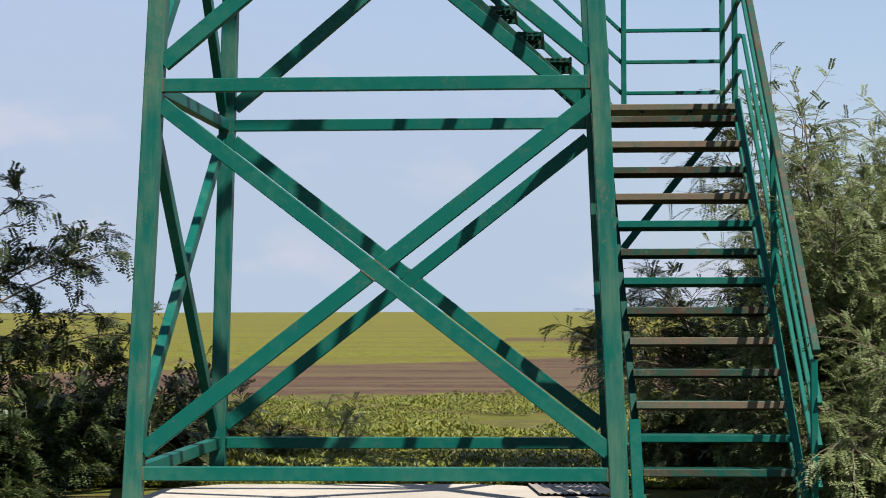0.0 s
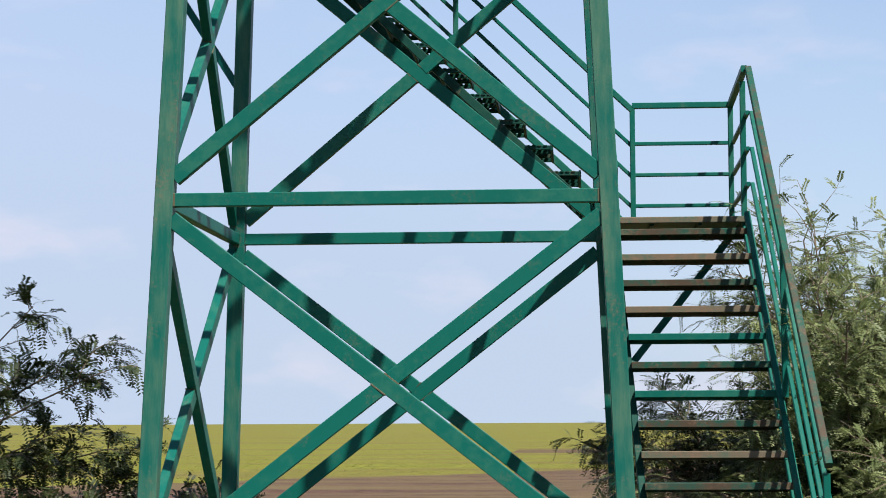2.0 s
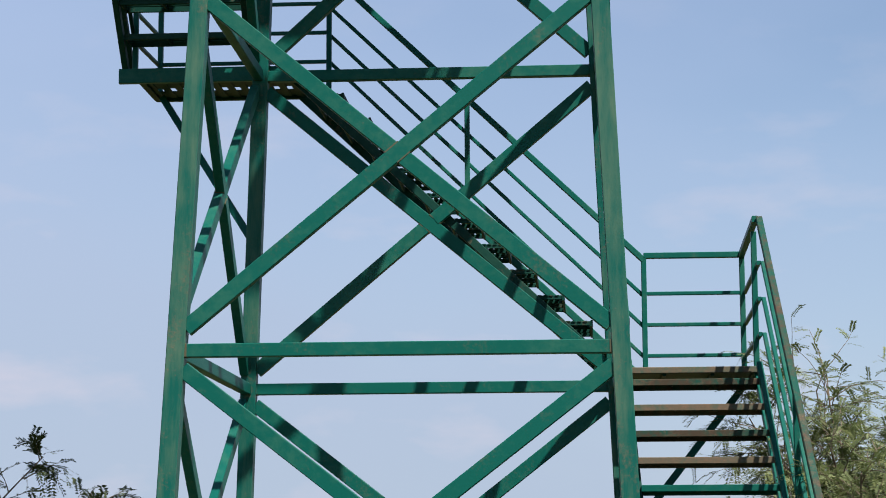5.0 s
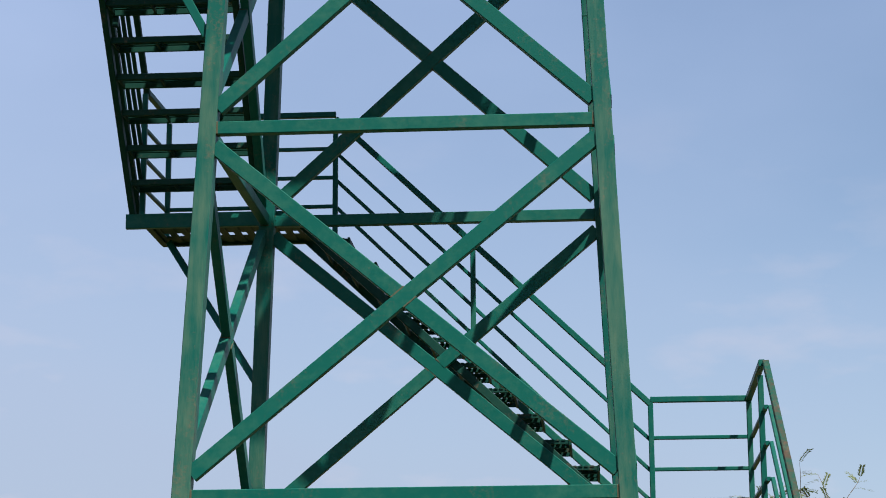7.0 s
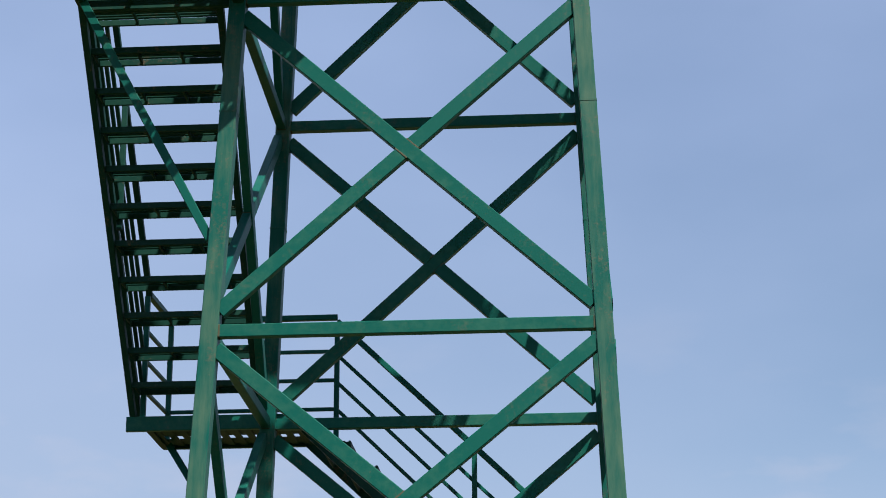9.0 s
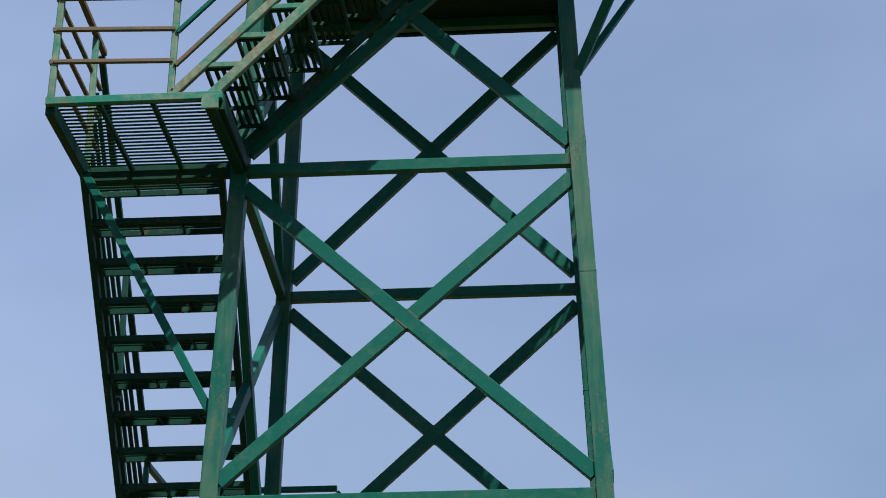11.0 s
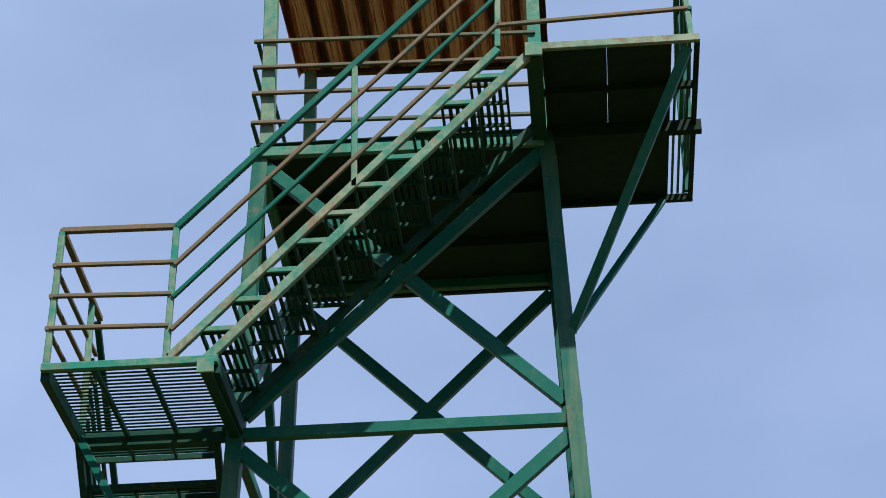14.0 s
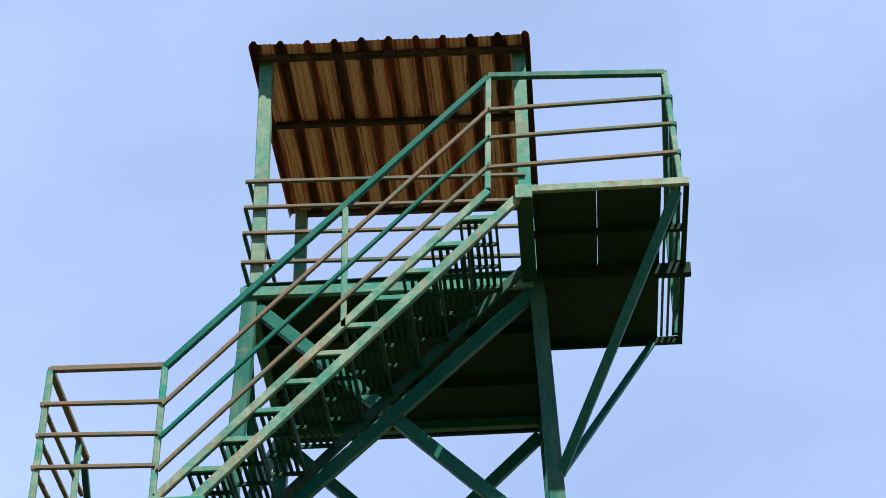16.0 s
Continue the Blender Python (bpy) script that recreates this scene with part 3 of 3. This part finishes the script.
rails((0.838, -2.38, L4), (2.315, -2.38, L4), pf, LEGP, RUSTY, (0, -1, 0), 0.0, TOP_L, TOP_R, 0.034, -0.05)
rails((2.315, -2.38, L4), (2.34, -0.12, L4), pf, GREEN, GREEN, (1, 0, 0), 0.03, TOP_R, RAIL, -0.05)
post((0.838, -2.38, L4), pf, FADED, 1.11, 0.034)
post((2.315, -2.38, L4), pf, FADED, 1.06, -0.05)
post((2.33, -1.24, L4), pf, GREEN)
post((2.34, -0.12, L4), pf, GREEN)
LOW_L, LOW_R = (1.022, 0.741, 0.478, 0.186), (0.945, 0.670, 0.410, 0.115)
rails((-1.25, -1.25, L4), (1.12, -1.25, L4), pf, RUSTY, RUSTY, (0, -1, 0), 0.0, LOW_L, LOW_R, 0, 0, 0.032)
rails((-1.22, -1.25, L4), (-1.22, 1.26, L4), pf, GREEN, GREEN, (-1, 0, 0), 0.0, LOW_L, LOW_L, 0, 0, 0.032)
rails((-1.22, 1.26, L4), (1.16, 1.26, L4), pf, GREEN, GREEN, (0, 1, 0), 0.0, LOW_L, LOW_R, 0, 0, 0.032)

# ---- the canopy ----
cp = thing("canopy", (0, 0, 10.72), "rusted corrugated metal canopy roof on green steel posts", "canopy")
ROOF_Z = 13.025


def roof_z(x, y):
    """The underside of the roof, which falls a little to one side and to the front."""
    return ROOF_Z - 0.022 * x + 0.03 * (y + 1.47)


for x in (-1.122, 1.106):
    for y in (-1.19, 1.20):
        put("roof_post", (x, y, 10.72), (x, y, roof_z(x, y) - 0.02), 0.112, 0.112, (0, 1, 0), FADED, cp)
for y in (-1.31, -0.31, 1.18):
    put("purlin", (-1.16, y, roof_z(-1.16, y) - 0.03), (1.15, y, roof_z(1.15, y) - 0.03), 0.06, 0.05, (0, 0, 1), DARK_STEEL, cp)
bm = bmesh.new()
X0, pitch, nrib = -1.205, 0.2375, 11
prof = [(X0 - 0.042, -0.03), (X0 - 0.036, 0.0)]
for i in range(nrib):
    a = X0 + i * pitch
    prof += [(a - 0.036, 0.0), (a - 0.014, 0.038), (a + 0.014, 0.038), (a + 0.036, 0.0)]
    if i < nrib - 1:
        prof += [(a + 0.085, 0.0), (a + 0.093, 0.008), (a + 0.101, 0.0), (a + 0.138, 0.0), (a + 0.146, 0.008), (a + 0.154, 0.0)]
prof += [(X0 + pitch * (nrib - 1) + 0.041, -0.05)]
ys = [-1.47 + 2.73 * j / 8 for j in range(9)]
for lift in (0.0, 0.006):
    grid = [[bm.verts.new((x, y, roof_z(x, y) + z + lift + 0.006 * math.sin(5 * x + 3 * y))) for x, z in prof] for y in ys]
    for r0, r1 in zip(grid, grid[1:]):
        for i in range(len(prof) - 1):
            bm.faces.new((r0[i], r0[i + 1], r1[i + 1], r1[i]))
part("roof_sheet", bm, ROOF, cp)


# ---- ground ----
bm = bmesh.new()
xs = [-3000, -300, -60] + [-24 + 1.5 * i for i in range(33)] + [60, 300, 3000]
ysg = [-3000, -200, -40, -20] + [-8 + 1.2 * i for i in range(60)] + [90, 200, 500, 1200, 4000]
grid = []
for y in ysg:
    row = []
    for x in xs:
        near = abs(x) < 30 and -12 < y < 70
        z = -0.07 + (0.05 * noise.noise(Vector((x * 0.4, y * 0.4, 0))) if near and (y > 3 or abs(x) > 4) else 0.0)
        row.append(bm.verts.new((x, y, z)))
    grid.append(row)
for r0, r1 in zip(grid, grid[1:]):
    for i in range(len(xs) - 1):
        bm.faces.new((r0[i], r0[i + 1], r1[i + 1], r1[i]))
ground = new("ground", finish(bm, "ground", SOIL))
tagged(ground, "farmland with brown ploughed soil and yellow-green fields to the horizon", "ground", kind="structure")

bm = bmesh.new()
rim = [(-1.9, -2.6), (1.9, -2.6), (1.75, -0.9), (1.35, -0.1), (0.95, 0.35), (0.6, 0.50), (-1.35, 0.42), (-1.75, 0.0)]
lo = [bm.verts.new((x, y, -0.14)) for x, y in rim]
hi = [bm.verts.new((x * 0.985, y - 0.015, 0.0)) for x, y in rim]
for i in range(len(rim)):
    j = (i + 1) % len(rim)
    bm.faces.new((lo[i], lo[j], hi[j], hi[i]))
bm.faces.new(hi)
slab = new("concrete_slab", finish(bm, "concrete_slab", CONCRETE))
tagged(slab, "pale concrete foundation slab under the tower", "slab", kind="structure")


SHEET = simple("old_roof_sheet", (0.20, 0.17, 0.15), (0.36, 0.32, 0.28), 12, 0.7)
bm = bmesh.new()
rows = []
for y in (-0.55, 0.28):
    rows.append([bm.verts.new((0.98 + 0.012 * i + 0.1 * (y < 0), y, 0.02 + 0.006 * math.sin(i * 1.57))) for i in range(48)])
rows += [[bm.verts.new(v.co + Vector((0, 0, -0.004))) for v in r] for r in rows]
for a, b in ((0, 1), (2, 3)):
    for i in range(47):
        bm.faces.new((rows[a][i], rows[a][i + 1], rows[b][i + 1], rows[b][i]))
old_sheet = new("corrugated_sheet", finish(bm, "corrugated_sheet", SHEET))
tagged(old_sheet, "old grey corrugated metal sheet lying on the slab", "metal sheet")


# ---- plants ----
def leaf_mesh(name, quads, material):
    """Many small leaves from arrays of base, tip and side vectors."""
    base, tip, side = quads
    n = len(base)
    v = np.empty((n, 4, 3))
    mid = base * 0.55 + tip * 0.45
    v[:, 0], v[:, 1], v[:, 2], v[:, 3] = base, mid + side, tip, mid - side
    me = bpy.data.meshes.new(name)
    me.vertices.add(4 * n)
    me.vertices.foreach_set("co", v.ravel())
    me.loops.add(4 * n)
    me.loops.foreach_set("vertex_index", np.arange(4 * n, dtype=np.int32))
    me.polygons.add(n)
    me.polygons.foreach_set("loop_start", np.arange(0, 4 * n, 4, dtype=np.int32))
    me.update(calc_edges=True)
    me.validate()
    me.materials.append(material)
    return me


def tapered(bm, pts, r0, r1, sides=6):
    rings = []
    for i, p in enumerate(pts):
        d = (pts[min(i + 1, len(pts) - 1)] - pts[max(i - 1, 0)]).normalized()
        a = d.orthogonal().normalized()
        b = d.cross(a)
        r = r0 + (r1 - r0) * i / (len(pts) - 1)
        rings.append([bm.verts.new(p + (a * math.cos(6.2832 * k / sides) + b * math.sin(6.2832 * k / sides)) * r) for k in range(sides)])
    for u, w in zip(rings, rings[1:]):
        for k in range(sides):
            bm.faces.new((u[k], u[(k + 1) % sides], w[(k + 1) % sides], w[k]))
    bm.faces.new(rings[-1])
    bm.faces.new(rings[0][::-1])


def limb(rng, start, heading, length, droop, steps=9, wander=0.22):
    pts, p, d = [Vector(start)], Vector(start), Vector(heading).normalized()
    for i in range(steps):
        d = (d + Vector((rng.uniform(-1, 1), rng.uniform(-1, 1), rng.uniform(-1, 1))) * wander + Vector((0, 0, -droop))).normalized()
        p = p + d * length / steps
        pts.append(p.copy())
    return pts


def bush(name, foot, limbs, seed, leaf_mat, label, twigs=26, fronds=10, leaflets=9, leaf=0.037, droop=0.10, bare=0.22, reach=(0.3, 0.75), bend=0.16):
    """limbs: rows of heading, length and thickness. Limbs bear twigs, twigs bear feathery fronds."""
    rng = random.Random(seed)
    t = thing(name, foot, label, "tree" if name == "thorn_tree" else "weed" if name == "weed" else "bush")
    bm = bmesh.new()
    tapered(bm, limb(rng, Vector(foot) + Vector((0, 0, -0.1)), (0.05, 0, 1), 0.2 if name == "weed" else 0.7, 0.0, 4, 0.1), *((0.012, 0.008) if name == "weed" else (0.07, 0.045)))
    part("trunk", bm, BARK, t)
    B, T_, S = [], [], []
    for heading, length, thick in limbs:
        pts = limb(rng, Vector(foot) + Vector((0, 0, rng.uniform(0.08, 0.10 + 0.13 * length))), heading, length, droop * 0.4, 10, bend)
        bm = bmesh.new()
        tapered(bm, pts, thick, thick * 0.2)
        for k in range(twigs):
            u = rng.uniform(bare, 1.0) * (len(pts) - 1)
            i = min(int(u), len(pts) - 2)
            s = pts[i].lerp(pts[i + 1], u - i)
            d = (pts[i + 1] - pts[i]).normalized()
            w = (d * 0.7 + Vector((rng.uniform(-1, 1), rng.uniform(-1, 1), rng.uniform(-0.5, 0.8)))).normalized()
            tw = limb(rng, s, w, rng.uniform(*reach), droop, 6, 0.2)
            tapered(bm, tw, 0.006, 0.002, 4)
            for q in range(fronds):
                v = rng.uniform(0.12, 1.0) * (len(tw) - 1)
                j = min(int(v), len(tw) - 2)
                o = tw[j].lerp(tw[j + 1], v - j)
                fd = ((tw[j + 1] - tw[j]).normalized() * 0.8 + Vector((rng.uniform(-1, 1), rng.uniform(-1, 1), rng.uniform(-0.9, 0.4)))).normalized()
                fl = rng.uniform(0.10, 0.2)
                side = fd.cross(Vector((rng.uniform(-0.5, 0.5), rng.uniform(-0.5, 0.5), 1))).normalized()
                flat = side.cross(fd).normalized()
                for m in range(leaflets):
                    a = o + fd * fl * (m + 1) / leaflets + Vector((0, 0, -0.25 * fl * (m / leaflets) ** 2))
                    for sgn in (-1, 1):
                        out = (side * sgn + fd * 0.45 + flat * rng.uniform(-0.25, 0.25)).normalized()
                        ll = leaf * rng.uniform(0.75, 1.25)
                        B.append(a[:])
                        T_.append((a + out * ll)[:])
                        S.append((fd * ll * 0.22)[:])
        part("limb", bm, BARK, t)
    crown = new("crown", leaf_mesh("crown", (np.array(B), np.array(T_), np.array(S)), leaf_mat))
    crown.parent = t
    crown.matrix_parent_inverse = Matrix.Translation(-Vector(foot))
    return t


def fan(rng, n, az0, az1, el0, el1, len0, len1, thick=0.028):
    rows = []
    for i in range(n):
        a, e = radians(rng.uniform(az0, az1)), radians(rng.uniform(el0, el1))
        rows.append(((math.cos(a) * math.cos(e), math.sin(a) * math.cos(e), math.sin(e)), rng.uniform(len0, len1), thick * rng.uniform(0.6, 1.1)))
    return rows


prng = random.Random(5)
bush("mesquite_bush", (3.45, 0.4, -0.07), fan(prng, 32, 0, 360, 22, 80, 1.5, 2.5), 11, LEAF_R,
     "feathery green thorn bush growing beside the stairs", twigs=38, leaf=0.031, leaflets=11)
bush("mesquite_bush", (3.5, 1.5, -0.07), fan(prng, 26, -70, 150, 56, 82, 2.3, 3.2), 14, LEAF_R,
     "tall feathery thorn bush with long arching branches", twigs=34, leaf=0.031, leaflets=11)
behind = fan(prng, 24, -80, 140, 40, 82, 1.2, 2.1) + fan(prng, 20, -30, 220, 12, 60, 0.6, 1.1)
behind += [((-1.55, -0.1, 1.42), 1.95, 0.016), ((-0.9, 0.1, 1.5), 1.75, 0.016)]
# its shade comes from the darker leaf colour
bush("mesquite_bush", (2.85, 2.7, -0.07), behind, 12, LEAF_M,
     "feathery thorn bush behind the stairs, leaves coloured dark for shade", twigs=30, leaf=0.032, bare=0.3, reach=(0.15, 0.42))
bush("mesquite_bush", (3.3, -1.2, -0.07), fan(prng, 22, -80, 200, 18, 66, 0.5, 1.0), 13, LEAF_R,
     "low bright green thorn bush at the foot of the stairs", twigs=30, leaf=0.029, leaflets=11, reach=(0.2, 0.45))
arms = [((2.0, 0.0, 1.75), 2.85, 0.022), ((1.9, -0.2, 1.95), 2.9, 0.022), ((1.95, 0.2, 1.55), 2.65, 0.022), ((1.85, -0.1, 1.35), 2.35, 0.02),
        ((1.45, 0.2, 2.3), 2.75, 0.022), ((1.6, 0.0, 1.15), 2.1, 0.02), ((1.55, 0.1, 1.8), 2.4, 0.022)]
bush("thorn_tree", (-4.85, 0.9, -0.07), arms, 21, LEAF_L,
     "dark green thorn tree with feathery arching branches", twigs=15, fronds=9, leaf=0.043, bare=0.66, reach=(0.15, 0.42), bend=0.07)
sprigs = [((0.25, 0.0, 1.0), 1.25, 0.010), ((0.55, 0.0, 1.0), 1.3, 0.010)]
bush("dark_bush", (-3.15, 1.0, -0.07), fan(prng, 24, 0, 360, 14, 66, 0.45, 0.78), 22, LEAF_L,
     "dense low dark bush beside the tower", twigs=26, leaf=0.044, reach=(0.15, 0.4))
bush("dark_bush", (-2.72, 1.1, -0.07), sprigs + fan(prng, 10, 0, 360, 10, 50, 0.4, 0.7), 25, LEAF_L,
     "low dark bush with two thin upright shoots", twigs=16, leaf=0.040, reach=(0.06, 0.2), bend=0.06)
bush("dark_bush", (-2.5, 2.6, -0.07), fan(prng, 16, 0, 360, 8, 55, 0.45, 0.8), 23, LEAF_L,
     "low dark undergrowth behind the tower leg", twigs=24, leaf=0.046)
bush("dark_bush", (-2.9, -0.2, -0.07), fan(prng, 18, 40, 320, 8, 60, 0.4, 0.7), 24, LEAF_L,
     "low dark undergrowth before the tower leg", twigs=24, leaf=0.044, reach=(0.15, 0.4))


bush("weed", (-0.95, 4.2, -0.07), fan(prng, 5, -40, 80, 15, 60, 0.35, 0.65, 0.008), 31, LEAF_R,
     "straggling dark weed standing in the crop", twigs=7, fronds=4, leaf=0.026, reach=(0.08, 0.2))
bush("weed", (-1.6, 3.8, -0.07), fan(prng, 7, 0, 360, 12, 60, 0.3, 0.5, 0.008), 32, LEAF_M,
     "low dark weed at the edge of the crop", twigs=12, fronds=6, leaf=0.03, reach=(0.08, 0.2))


def crop(name, n, y0, y1, height, width, seed, material, label, spread=0.19, gap=None):
    """Low leafy plants over a field, one object."""
    r = np.random.RandomState(seed)
    u = r.rand(n)
    y = y0 * (y1 / y0) ** u if y0 > 0 else y0 + (y1 - y0) * u
    d = y + 15.44
    x = 1.0 - 0.065 * d + (r.rand(n) - 0.5) * 2 * (spread * d)
    keep = np.ones(n, bool)
    if gap:
        keep = gap(x, y, r)
    x, y = x[keep], y[keep]
    n = len(x)
    k = 4
    bx, by = np.repeat(x, k), np.repeat(y, k)
    lush = 0.62 + 0.42 * np.sin(x * 1.9 + 0.7 * y) * np.sin(y * 1.4 - 0.5 * x) + 0.2 * np.sin(x * 4.3 + y * 3.1)
    s = np.repeat((0.5 + r.rand(n)) * np.clip(lush, 0.25, 1.3), k)
    base = np.stack([bx + (r.rand(n * k) - 0.5) * 0.2, by + (r.rand(n * k) - 0.5) * 0.2, -0.06 + r.rand(n * k) * height * 0.6 * s], 1)
    a = r.rand(n * k) * 6.283
    e = 0.05 + r.rand(n * k) * 0.95
    ln = height * 0.45 * s * (0.6 + 0.8 * r.rand(n * k))
    tip = base + np.stack([np.cos(a) * np.cos(e) * ln, np.sin(a) * np.cos(e) * ln, np.sin(e) * ln], 1)
    side = np.stack([-np.sin(a), np.cos(a), 0 * a], 1) * (width * (0.6 + 0.8 * r.rand(n * k)))[:, None]
    ob = new(name, leaf_mesh(name, (base, tip, side), material))
    return tagged(ob, label, "crop", kind="stuff")


def near_gap(x, y, r):
    f = np.sin(x * 1.3 + 1.0) * np.sin(y * 0.9 + 0.5) + 0.5 * np.sin(x * 3.1 + y * 2.0)
    g = np.sin(x * 0.7 - y * 0.45 + 2.0) * np.sin(y * 0.31 + x * 0.2)
    edge = y < 18.2 + 0.25 * x + 0.8 * np.sin(x * 0.55 + 0.6) + 0.5 * np.sin(x * 1.7)
    edge &= ((x - 1.0) / 1.2) ** 2 + ((y - 10.6) / 1.7) ** 2 + 0.3 * np.sin(5 * x + 3 * y) > 1.0
    return (((f > -0.7) & (g < 0.62)) | (r.rand(len(x)) < 0.12)) & edge


def far_gap(x, y, r):
    return (y > 43.5 + 1.15 * x + 1.2 * np.sin(x * 0.4) + 0.7 * np.sin(x * 1.3)) & ~((np.abs(y - 86.0) < 6.0) & (x > -1.8))


crop("field_crop", 140000, 0.9, 20.5, 0.105, 0.012, 3, CROP, "yellow-green leafy crop growing behind the tower", gap=near_gap)
crop("far_crop", 40000, 34.0, 300, 0.055, 0.009, 4, FARCROP, "far yellow-green crop field reaching the horizon", spread=0.25, gap=far_gap)
